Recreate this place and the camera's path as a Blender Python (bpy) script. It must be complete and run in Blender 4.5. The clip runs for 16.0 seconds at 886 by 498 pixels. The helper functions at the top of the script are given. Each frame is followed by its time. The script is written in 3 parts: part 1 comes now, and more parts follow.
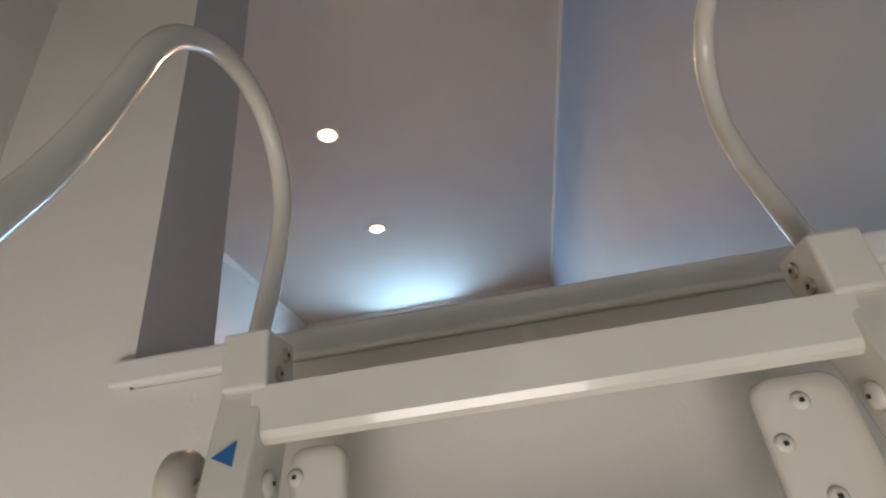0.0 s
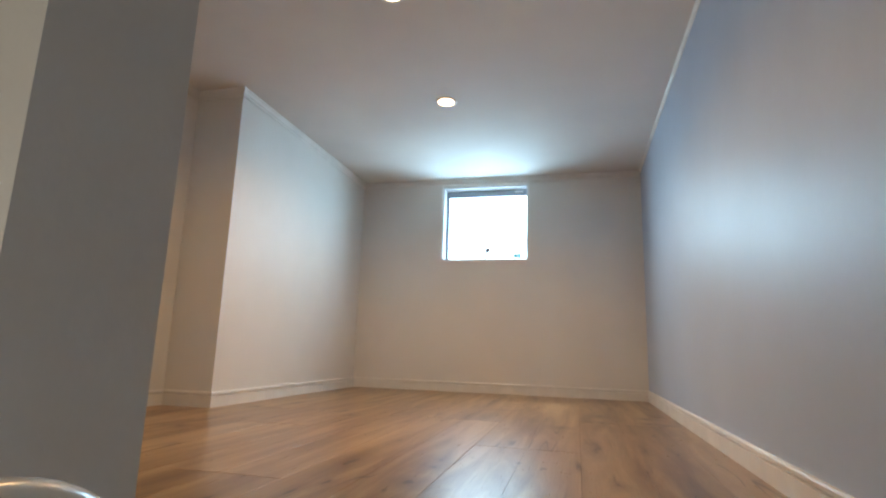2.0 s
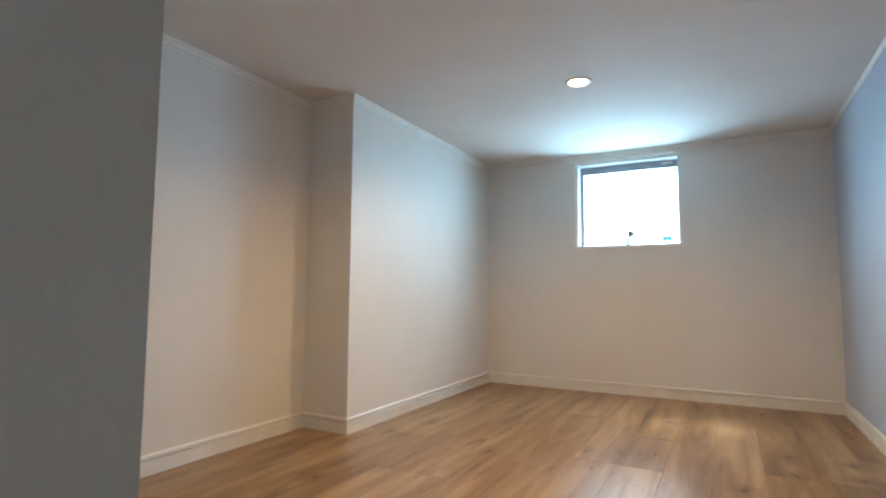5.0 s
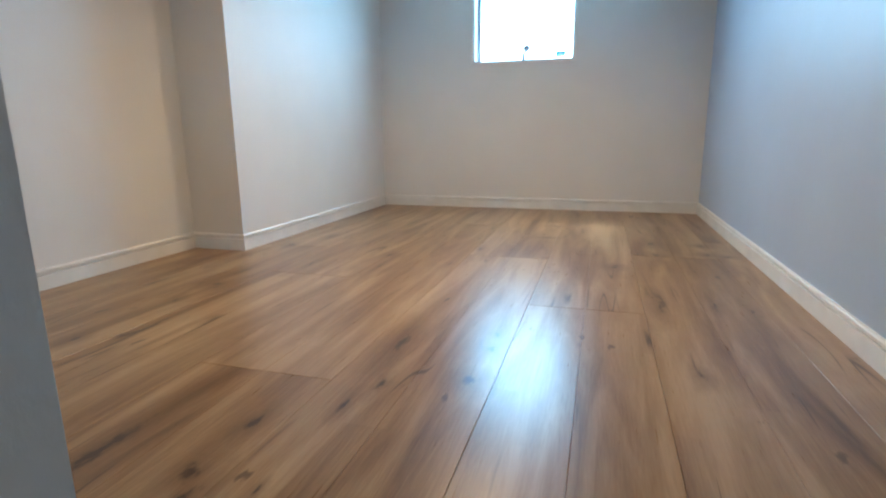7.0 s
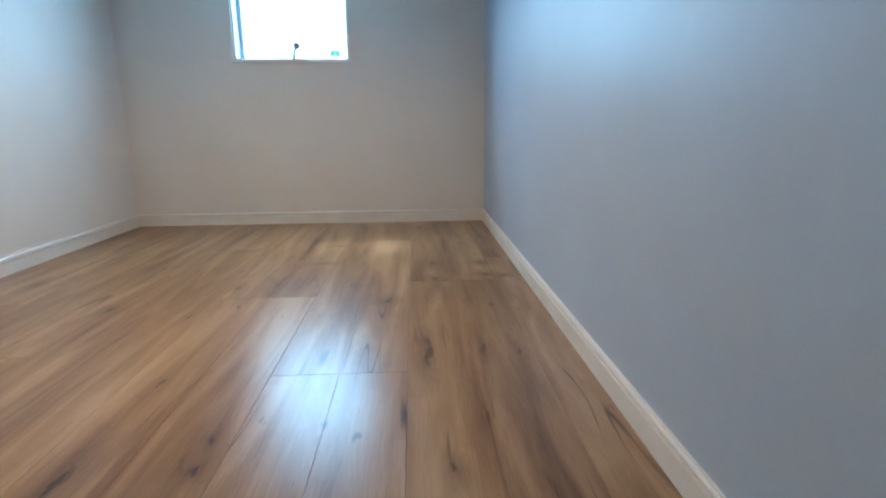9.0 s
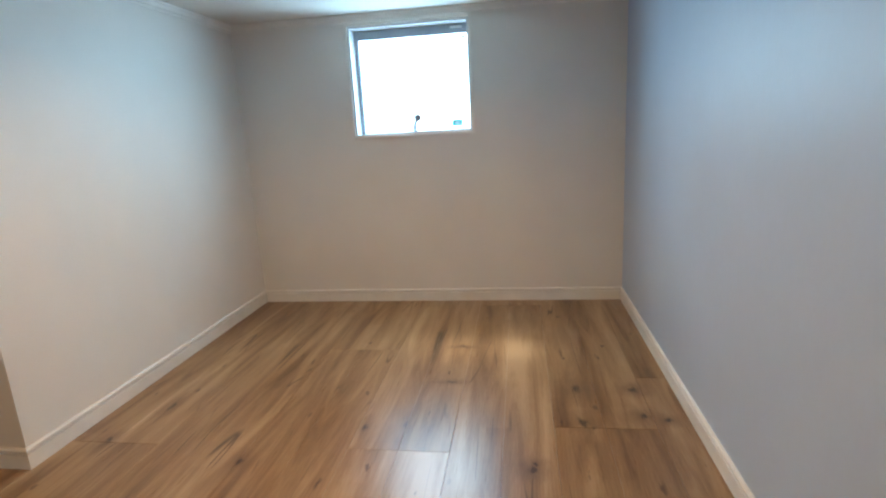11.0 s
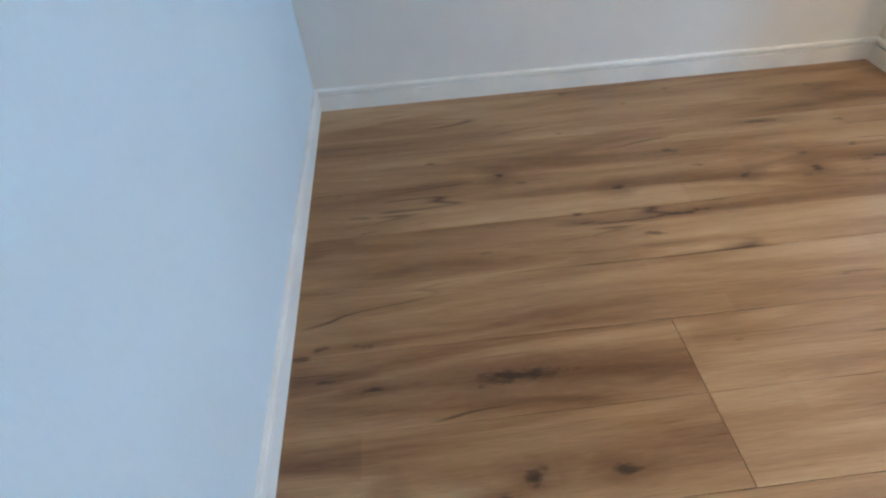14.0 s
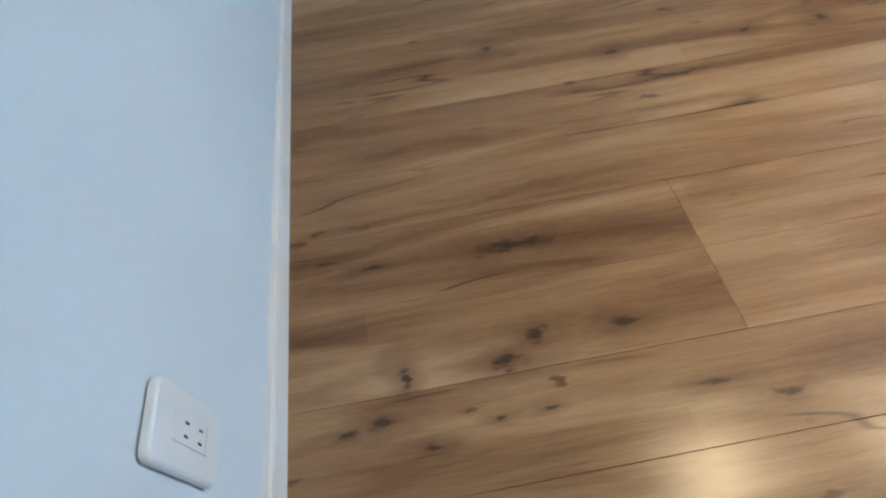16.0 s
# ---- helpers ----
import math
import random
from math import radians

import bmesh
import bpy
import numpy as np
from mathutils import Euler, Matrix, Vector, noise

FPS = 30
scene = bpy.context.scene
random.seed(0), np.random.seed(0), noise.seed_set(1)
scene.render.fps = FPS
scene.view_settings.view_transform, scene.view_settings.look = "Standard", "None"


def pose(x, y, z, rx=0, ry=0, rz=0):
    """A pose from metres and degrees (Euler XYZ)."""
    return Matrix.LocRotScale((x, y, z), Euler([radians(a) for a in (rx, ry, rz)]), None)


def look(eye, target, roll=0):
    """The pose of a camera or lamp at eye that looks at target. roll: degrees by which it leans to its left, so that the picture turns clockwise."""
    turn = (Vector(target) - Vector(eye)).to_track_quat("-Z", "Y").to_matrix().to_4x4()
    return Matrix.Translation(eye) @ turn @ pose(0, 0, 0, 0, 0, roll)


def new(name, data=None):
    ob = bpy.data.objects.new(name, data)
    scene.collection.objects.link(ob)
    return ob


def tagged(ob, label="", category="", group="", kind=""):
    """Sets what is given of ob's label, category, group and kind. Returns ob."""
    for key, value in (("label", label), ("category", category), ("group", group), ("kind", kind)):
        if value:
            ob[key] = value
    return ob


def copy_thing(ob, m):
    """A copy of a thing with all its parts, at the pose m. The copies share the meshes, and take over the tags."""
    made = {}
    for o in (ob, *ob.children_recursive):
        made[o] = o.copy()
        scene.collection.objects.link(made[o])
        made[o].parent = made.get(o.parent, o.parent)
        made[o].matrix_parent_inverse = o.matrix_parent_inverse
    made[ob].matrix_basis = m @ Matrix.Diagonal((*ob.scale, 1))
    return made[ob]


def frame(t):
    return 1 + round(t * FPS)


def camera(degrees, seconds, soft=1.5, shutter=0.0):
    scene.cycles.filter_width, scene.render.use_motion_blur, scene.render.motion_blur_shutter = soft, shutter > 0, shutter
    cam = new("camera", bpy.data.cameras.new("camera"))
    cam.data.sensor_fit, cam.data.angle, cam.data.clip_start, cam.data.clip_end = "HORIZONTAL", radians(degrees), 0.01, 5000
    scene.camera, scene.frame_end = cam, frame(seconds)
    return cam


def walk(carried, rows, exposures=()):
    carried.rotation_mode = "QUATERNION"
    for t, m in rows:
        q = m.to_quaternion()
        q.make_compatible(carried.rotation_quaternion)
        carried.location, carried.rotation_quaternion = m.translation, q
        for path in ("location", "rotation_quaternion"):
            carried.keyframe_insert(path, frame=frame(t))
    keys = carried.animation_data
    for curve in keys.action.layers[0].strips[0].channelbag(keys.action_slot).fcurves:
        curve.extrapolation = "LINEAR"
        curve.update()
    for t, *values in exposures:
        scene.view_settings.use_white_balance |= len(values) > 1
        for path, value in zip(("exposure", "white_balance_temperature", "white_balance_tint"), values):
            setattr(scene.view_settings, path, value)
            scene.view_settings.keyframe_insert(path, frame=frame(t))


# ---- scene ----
cam = camera(80.0, 16.0, soft=2.2)
PATH = [
    (0, (-0.414, -0.429, -0.158), (-0.59, 1.31, 0.814), -7.5),
    (0.2, (-0.425, -0.402, -0.114), (-0.644, 1.364, 0.797), -5.6),
    (0.4, (-0.428, -0.385, -0.031), (-0.719, 1.414, 0.795), -2.9),
    (0.5, (-0.418, -0.384, 0.004), (-0.747, 1.429, 0.782), -1.3),
    (0.6, (-0.401, -0.391, 0.039), (-0.766, 1.436, 0.765), -0.6),
    (1, (-0.415, -0.365, 0.082), (-0.856, 1.497, 0.665), 0.2),
    (1.5, (-0.435, -0.314, 0.194), (-0.905, 1.579, 0.638), 0.7),
    (2, (-0.432, -0.231, 0.282), (-0.918, 1.672, 0.654), 1.8),
    (2.5, (-0.427, -0.186, 0.418), (-0.986, 1.706, 0.746), 3.5),
    (3, (-0.49, -0.132, 0.611), (-1.067, 1.742, 1.005), 2.9),
    (3.2, (-0.5, -0.119, 0.65), (-1.076, 1.741, 1.107), 1.7),
    (5.3, (-0.538, -0.018, 0.589), (-1.51, 1.729, 0.635), 0.3),
    (5.5, (-0.546, -0.019, 0.564), (-1.507, 1.735, 0.518), 0.8),
    (6, (-0.554, -0.021, 0.523), (-1.473, 1.738, 0.275), 1.3),
    (6.5, (-0.561, -0.019, 0.491), (-1.391, 1.764, 0.129), 0.2),
    (7, (-0.559, -0.011, 0.472), (-1.118, 1.862, 0.047), -0.5),
    (7.5, (-0.526, 0.04, 0.448), (-0.686, 1.975, -0.032), -0.4),
    (8, (-0.474, 0.084, 0.435), (-0.494, 2.023, -0.054), -0.2),
    (8.5, (-0.414, 0.208, 0.515), (-0.348, 2.149, 0.041), -0.3),
    (8.7, (-0.402, 0.253, 0.526), (-0.3, 2.198, 0.072), -0.5),
    (10.8, (-0.465, 0.566, 0.891), (-0.532, 2.509, 0.422), -3.1),
    (11, (-0.515, 0.634, 0.928), (-0.81, 2.561, 0.48), -3.2),
    (11.5, (-0.646, 0.739, 1.019), (-1.465, 2.491, 0.51), -1.9),
    (12, (-0.777, 0.72, 0.997), (-2.014, 2.136, 0.313), 0.3),
    (12.5, (-0.82, 0.645, 0.974), (-2.339, 1.608, 0.099), 0.5),
    (13, (-0.843, 0.553, 0.925), (-2.417, 1.193, -0.13), 0.4),
    (13.5, (-0.832, 0.451, 0.857), (-2.357, 0.787, -0.391), -0.8),
    (14, (-0.803, 0.397, 0.819), (-2.201, 0.478, -0.609), -3.8),
    (14.5, (-0.778, 0.363, 0.782), (-2.046, 0.336, -0.765), -5.8),
    (15, (-0.768, 0.347, 0.764), (-1.954, 0.294, -0.846), -6.6),
    (15.5, (-0.764, 0.353, 0.757), (-1.914, 0.321, -0.88), -7.4),
    (16, (-0.765, 0.391, 0.772), (-1.897, 0.442, -0.876), -8.3),
]
walk(cam, [(t, look(eye, target, roll)) for t, eye, target, roll in PATH],
     [(0, -0.17, 6900, 15), (1.0, -0.04, 7200, 15), (3.0, 0.22, 7550, 6), (5.5, 0.3, 6700, 6), (6.2, 0.4, 6150, 3), (7.5, 0.34, 5800, 0),
      (8.7, 0.2, 5650, -1), (10.9, 0.06, 6950, 7), (11.5, 0.14, 7450, 7), (12.5, 0.38, 5300, -3), (13.7, 0.64, 5100, -4), (15.3, 0.68, 5280, -2), (16, 0.7, 5350, -4)])

# ---- light ----
SUN_ELEVATION, SUN_TURN = 56.0, 25.0
world = bpy.data.worlds.new("sky")
scene.world = world
world.use_nodes = True
wn = world.node_tree
sky = wn.nodes.new("ShaderNodeTexSky")
sky.sky_type = 'NISHITA'
sky.sun_disc = False
sky.sun_elevation = radians(SUN_ELEVATION)
sky.sun_rotation = radians(-SUN_TURN)
wn.links.new(sky.outputs[0], wn.nodes["Background"].inputs[0])
wn.nodes["Background"].inputs[1].default_value = 0.12

sun = bpy.data.lights.new("sun", "SUN")
sun.energy, sun.angle, sun.color = 2.2, radians(8), (1.0, 0.95, 0.86)
sun_ob = new("sun", sun)
sun_ob.matrix_world = look((-1.70, 4.80, 3.45), (-0.71, 2.70, 0.0))

# daylight in the opening of the loft window
WX0, WX1, WZ0, WZ1 = -1.364, -0.750, 0.905, 1.447
day = bpy.data.lights.new("window_daylight", "AREA")
day.shape, day.size, day.size_y = "RECTANGLE", 0.61, 0.55
day.energy, day.color = 14.0, (0.37, 0.685, 1.0)
day.spread = radians(160)
day_ob = new("window_daylight", day)
day_ob.matrix_world = look(((WX0 + WX1) / 2, 3.535, 1.176), ((WX0 + WX1) / 2, 2.535, 0.976))

# fill light added behind the ladder, in an assumed window of the room below
low_fill = bpy.data.lights.new("lower_fill_light", "AREA")
low_fill.shape, low_fill.size, low_fill.size_y = "RECTANGLE", 0.76, 0.62
low_fill.energy, low_fill.color = 13.5, (1.0, 0.98, 0.93)
low_fill.spread = radians(150)
low_ob = new("lower_fill_light", low_fill)
low_ob.matrix_world = look((-0.55, -1.33, -1.18), (-0.55, 0, -1.18))

LAMPS = ((-1.041, 1.314), (-1.048, 2.155))
for lx, ly in LAMPS:
    glow = bpy.data.lights.new("downlight_glow", "AREA")
    glow.shape, glow.size = "DISK", 0.074
    glow.energy, glow.color = 6.0, (1.0, 0.64, 0.34)
    glow.spread = radians(150)
    new("downlight_glow", glow).matrix_world = look((lx, ly, 1.4945), (lx, ly + 0.0001, 0))


# ---- materials ----
def material(name, color, rough=0.5, metal=0.0):
    m = bpy.data.materials.new(name)
    m.use_nodes = True
    b = m.node_tree.nodes["Principled BSDF"]
    b.inputs["Base Color"].default_value = (*color, 1)
    b.inputs["Roughness"].default_value = rough
    b.inputs["Metallic"].default_value = metal
    return m, m.node_tree, b


def node(tree, kind, **values):
    n = tree.nodes.new(kind)
    for key, value in values.items():
        n.inputs[key.replace("_", " ")].default_value = value
    return n


def math_node(tree, op, a, b=None, c=None):
    n = tree.nodes.new("ShaderNodeMath")
    n.operation = op
    for i, v in enumerate((a, b, c)):
        if v is None:
            continue
        if isinstance(v, (int, float)):
            n.inputs[i].default_value = v
        else:
            tree.links.new(v, n.inputs[i])
    return n.outputs[0]


def scaled(tree, vector, scale, offset=(0, 0, 0)):
    n = tree.nodes.new("ShaderNodeVectorMath")
    n.operation = "MULTIPLY_ADD"
    tree.links.new(vector, n.inputs[0])
    n.inputs[1].default_value, n.inputs[2].default_value = scale, offset
    return n.outputs[0]


def ramp(tree, fac, stops):
    n = tree.nodes.new("ShaderNodeValToRGB")
    e = n.color_ramp.elements
    while len(e) < len(stops):
        e.new(0.5)
    for el, (pos, col) in zip(e, stops):
        el.position, el.color = pos, (*col, 1)
    tree.links.new(fac, n.inputs[0])
    return n.outputs[0]


def wallpaper(name, color, rough, grain, bump, stretch):
    """Vinyl wallpaper: a fine embossed grain, and faint unevenness at hand size."""
    m, t, b = material(name, color, rough)
    pos = t.nodes.new("ShaderNodeNewGeometry").outputs["Position"]
    fine = node(t, "ShaderNodeTexNoise", Scale=1.0, Detail=3.0, Roughness=0.6)
    t.links.new(scaled(t, pos, (grain, grain, grain * stretch)), fine.inputs["Vector"])
    wide = node(t, "ShaderNodeTexNoise", Scale=3.0, Detail=2.0)
    t.links.new(pos, wide.inputs["Vector"])
    v = math_node(t, "ADD", math_node(t, "MULTIPLY", wide.outputs[0], 0.7), math_node(t, "MULTIPLY", fine.outputs[0], 0.3))
    lo, hi = [c * 0.955 for c in color], [min(1, c * 1.03) for c in color]
    t.links.new(ramp(t, v, ((0.3, lo), (0.7, hi))), b.inputs["Base Color"])
    t.links.new(math_node(t, "MULTIPLY_ADD", fine.outputs[0], 0.12, rough - 0.06), b.inputs["Roughness"])
    bn = node(t, "ShaderNodeBump", Strength=bump, Distance=0.002)
    t.links.new(fine.outputs[0], bn.inputs["Height"])
    t.links.new(bn.outputs[0], b.inputs["Normal"])
    return m


def plain(name, color, rough, metal=0.0, bump=0.05, grain=180.0):
    """A smooth coated surface with faint unevenness in tone and gloss."""
    m, t, b = material(name, color, rough, metal)
    pos = t.nodes.new("ShaderNodeNewGeometry").outputs["Position"]
    fine = node(t, "ShaderNodeTexNoise", Scale=grain, Detail=2.0)
    wide = node(t, "ShaderNodeTexNoise", Scale=9.0, Detail=3.0)
    t.links.new(pos, fine.inputs["Vector"])
    t.links.new(pos, wide.inputs["Vector"])
    lo, hi = [c * 0.94 for c in color], [min(1, c * 1.03) for c in color]
    t.links.new(ramp(t, wide.outputs[0], ((0.35, lo), (0.65, hi))), b.inputs["Base Color"])
    t.links.new(math_node(t, "MULTIPLY_ADD", wide.outputs[0], 0.1, rough - 0.05), b.inputs["Roughness"])
    bn = node(t, "ShaderNodeBump", Strength=bump, Distance=0.001)
    t.links.new(fine.outputs[0], bn.inputs["Height"])
    t.links.new(bn.outputs[0], b.inputs["Normal"])
    return m


WHITE = (0.76, 0.735, 0.69)
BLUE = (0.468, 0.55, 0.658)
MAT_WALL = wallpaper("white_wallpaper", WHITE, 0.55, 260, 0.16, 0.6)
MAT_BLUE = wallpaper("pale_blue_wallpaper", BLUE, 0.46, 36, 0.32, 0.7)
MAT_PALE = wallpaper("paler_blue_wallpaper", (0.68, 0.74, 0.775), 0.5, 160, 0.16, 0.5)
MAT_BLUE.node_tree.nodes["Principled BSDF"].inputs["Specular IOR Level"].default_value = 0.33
# neutral paper of the jamb, its grey darkened for the shade it stands in
MAT_JAMB_SHADE = wallpaper("shaded_jamb_paper", (0.55, 0.548, 0.545), 0.55, 160, 0.16, 0.6)
MAT_CEIL = wallpaper("ceiling_paper", (0.74, 0.71, 0.67), 0.8, 260, 0.12, 1.0)
MAT_CEIL.node_tree.nodes["Principled BSDF"].inputs["Specular IOR Level"].default_value = 0.12
MAT_TRIM = plain("white_trim", (0.80, 0.775, 0.73), 0.5)
MAT_SILL = plain("sill_board", (0.80, 0.79, 0.77), 0.3, bump=0.03)
MAT_STEEL = plain("white_enamel", (0.72, 0.70, 0.63), 0.24, bump=0.01)
MAT_STEEL.node_tree.nodes["Principled BSDF"].inputs["Coat Weight"].default_value = 0.45
MAT_PLATE = plain("white_plastic", (0.76, 0.77, 0.77), 0.4, bump=0.0, grain=40.0)
MAT_ALU = plain("grey_aluminium", (0.30, 0.33, 0.37), 0.4, 0.6)
MAT_SASH = plain("white_sash", (0.74, 0.76, 0.78), 0.35)
MAT_DARK = plain("dark_slot", (0.02, 0.02, 0.02), 0.6)
MAT_SCREW = plain("zinc_screw", (0.45, 0.43, 0.38), 0.35, 0.8)
MAT_RUBBER = plain("cream_plastic", (0.62, 0.58, 0.50), 0.4)
MAT_STICK = plain("blue_sticker", (0.03, 0.17, 0.45), 0.4)
MAT_TEAL = plain("teal_label", (0.05, 0.42, 0.46), 0.5)
MAT_LOW = plain("lower_floor", (0.30, 0.19, 0.11), 0.4)
MAT_CORE = plain("board_core", (0.22, 0.14, 0.08), 0.7)

MAT_GLASS, gt, gb = material("clear_glass", (1, 1, 1), 0.03)
gb.inputs["Transmission Weight"].default_value = 1.0
gb.inputs["IOR"].default_value = 1.15

MAT_LENS, lt, lb = material("lit_lens", (1, 1, 1), 0.4)
lb.inputs["Emission Color"].default_value = (1.0, 0.70, 0.42, 1)
lb.inputs["Emission Strength"].default_value = 14.0

# knots of the boards that stand out: x, y, half width, half length
KNOTS = (
    (-1.276, 0.545, .015, .085), (-1.100, .671, .008, .020), (-1.068, .487, .014, .026), (-1.072, .314, .017, .010),
    (-1.010, .279, .009, .018), (-0.978, .772, .006, .026), (-0.949, .855, .006, .024), (-1.308, .204, .005, .028), (-1.280, .288, .005, .024),
    (-1.003, .225, .005, .020), (-0.985, .455, .004, .012), (-0.985, .520, .004, .012), (-0.965, .335, .004, .016),
    (-1.747, .879, .012, .018), (-1.745, 1.196, .010, .014), (-1.744, 1.362, .016, .020), (-1.640, .990, .005, .075), (-1.640, .761, .004, .022),
    (-1.837, .603, .012, .015), (-1.763, 1.548, .007, .030), (-1.959, 1.340, .010, .050), (-1.584, 1.708, .005, .050), (-1.352, 1.905, .012, .022),
    (-0.495, 1.928, .014, .018), (-0.335, 2.178, .016, .020), (-0.143, 2.214, .016, .014), (-0.335, 2.384, .020, .036), (-0.142, 2.391, .018, .018),
    (-0.071, 2.195, .014, .014), (-0.773, 2.744, .020, .008), (-0.784, 2.433, .020, .008), (-0.381, 1.500, .007, .055), (-0.238, 1.546, .006, .034),
    (-0.348, 1.061, .007, .020), (-0.982, 1.060, .012, .050), (-0.783, .915, .016, .020), (-0.776, 1.086, .012, .022), (-0.778, 1.169, .006, .016),
    (-1.103, .529, .013, .024), (-0.489, 1.951, .012, .010), (-1.030, 2.116, .008, .020), (-1.778, 2.21, .010, .030), (-1.853, 1.992, .011, .022),
)


def wood_floor():
    """Knotty oak boards with a semi-gloss finish; the grain runs along y."""
    m, t, b = material("oak_boards", (0.3, 0.2, 0.1), 0.3)
    pos = t.nodes.new("ShaderNodeNewGeometry").outputs["Position"]
    rnd = t.nodes.new("ShaderNodeObjectInfo").outputs["Random"]
    shift = t.nodes.new("ShaderNodeCombineXYZ")
    t.links.new(math_node(t, "MULTIPLY", rnd, 7.3), shift.inputs[0])
    t.links.new(math_node(t, "MULTIPLY", rnd, 31.0), shift.inputs[1])
    add = t.nodes.new("ShaderNodeVectorMath")
    t.links.new(pos, add.inputs[0])
    t.links.new(shift.outputs[0], add.inputs[1])
    own = add.outputs[0]

    def noise_at(scale, detail=3.0, rough=0.55, distort=0.0, src=own):
        n = node(t, "ShaderNodeTexNoise", Scale=1.0, Detail=detail, Roughness=rough, Distortion=distort)
        t.links.new(scaled(t, src, scale), n.inputs["Vector"])
        return n.outputs[0]

    broad = noise_at((5.5, 0.75, 1), 2.0)
    streak = noise_at((15, 1.5, 1), 3.0, 0.5, 1.2)
    fine = noise_at((230, 9, 1), 3.0, 0.6)
    pores = noise_at((420, 26, 1), 2.0)
    # printed staves inside a board, of two tones, with ends that butt
    sep = t.nodes.new("ShaderNodeSeparateXYZ")
    t.links.new(own, sep.inputs[0])
    col = math_node(t, "FLOOR", math_node(t, "MULTIPLY", sep.outputs[0], 12.9))
    row = math_node(t, "FLOOR", math_node(t, "MULTIPLY_ADD", sep.outputs[1], 2.1, math_node(t, "MULTIPLY", col, 0.37)))
    cell = t.nodes.new("ShaderNodeCombineXYZ")
    t.links.new(col, cell.inputs[0])
    t.links.new(row, cell.inputs[1])
    wn_ = t.nodes.new("ShaderNodeTexWhiteNoise")
    t.links.new(cell.outputs[0], wn_.inputs["Vector"])
    tone = math_node(t, "MULTIPLY_ADD", broad, 0.46, math_node(t, "MULTIPLY", streak, 0.39))
    tone = math_node(t, "ADD", tone, math_node(t, "MULTIPLY_ADD", fine, 0.11, 0.025))
    tone = math_node(t, "ADD", tone, math_node(t, "MULTIPLY_ADD", wn_.outputs["Value"], 0.03, -0.015))
    tone = math_node(t, "ADD", tone, math_node(t, "MULTIPLY_ADD", pores, 0.09, -0.045))
    color = ramp(t, tone, ((0.36, (0.112, 0.056, 0.024)), (0.44, (0.205, 0.113, 0.051)),
                           (0.525, (0.302, 0.182, 0.090)), (0.63, (0.425, 0.283, 0.157))))
    # knots: a nearest distance over all of them, in lengths of their own half axes
    wob = node(t, "ShaderNodeTexNoise", Scale=1.0, Detail=3.0)
    t.links.new(scaled(t, pos, (26, 12, 1)), wob.inputs["Vector"])
    bend = t.nodes.new("ShaderNodeVectorMath")
    bend.operation = "MULTIPLY_ADD"
    t.links.new(wob.outputs[1], bend.inputs[0])
    bend.inputs[1].default_value = (0.026, 0.075, 0)
    t.links.new(scaled(t, pos, (1, 1, 0), (-0.013, -0.0375, 0)), bend.inputs[2])
    near = None
    for kx, ky, rx, ry in KNOTS:
        ln = t.nodes.new("ShaderNodeVectorMath")
        ln.operation = "LENGTH"
        t.links.new(scaled(t, bend.outputs[0], (1 / rx, 1 / ry, 0), (-kx / rx, -ky / ry, 0)), ln.inputs[0])
        near = ln.outputs["Value"] if near is None else math_node(t, "MINIMUM", near, ln.outputs["Value"])
    rag = node(t, "ShaderNodeTexNoise", Scale=1.0, Detail=4.0, Roughness=0.65)
    t.links.new(scaled(t, pos, (120, 32, 1)), rag.inputs["Vector"])
    near = math_node(t, "ADD", near, math_node(t, "MULTIPLY_ADD", rag.outputs[0], 2.6, -1.3))
    # small scattered pin knots and drying cracks
    vor = node(t, "ShaderNodeTexVoronoi", Scale=1.0, Randomness=1.0)
    t.links.new(scaled(t, bend.outputs[0], (13.0, 5.0, 1), (3.3, 1.7, 0)), vor.inputs["Vector"])
    pin = math_node(t, "ADD", math_node(t, "MULTIPLY", vor.outputs["Distance"], 8.0), math_node(t, "MULTIPLY_ADD", rag.outputs[0], 2.2, -1.0))
    crack = noise_at((11, 0.75, 1), 1.5, 0.45, 0.25)
    line = math_node(t, "ABSOLUTE", math_node(t, "SUBTRACT", crack, 0.5))
    where = noise_at((7, 3.2, 1), 1.0, 0.5)
    crack_fac = math_node(t, "MULTIPLY", ramp(t, line, ((0.0, (1, 1, 1)), (0.009, (0, 0, 0)))),
                          ramp(t, where, ((0.54, (0, 0, 0)), (0.62, (1, 1, 1)))))
    core = ramp(t, near, ((0.35, (1, 1, 1)), (1.05, (0, 0, 0))))
    halo = math_node(t, "SUBTRACT", 1.0, math_node(t, "MULTIPLY", near, 0.24))
    halo = math_node(t, "MAXIMUM", halo, 0.0)
    pin_fac = ramp(t, pin, ((0.45, (1, 1, 1)), (0.95, (0, 0, 0))))

    def darken(base, fac, tint):
        mx = t.nodes.new("ShaderNodeMix")
        mx.data_type = "RGBA"
        t.links.new(fac, mx.inputs[0])
        t.links.new(base, mx.inputs[6])
        mx.inputs[7].default_value = (*tint, 1)
        return mx.outputs[2]

    color = darken(color, math_node(t, "MULTIPLY", halo, 0.72), (0.105, 0.050, 0.022))
    color = darken(color, math_node(t, "MULTIPLY", crack_fac, 0.9), (0.05, 0.026, 0.013))
    color = darken(color, math_node(t, "MULTIPLY", pin_fac, 0.7), (0.05, 0.026, 0.014))
    color = darken(color, math_node(t, "MULTIPLY", core, 0.82), (0.030, 0.018, 0.011))
    t.links.new(color, b.inputs["Base Color"])
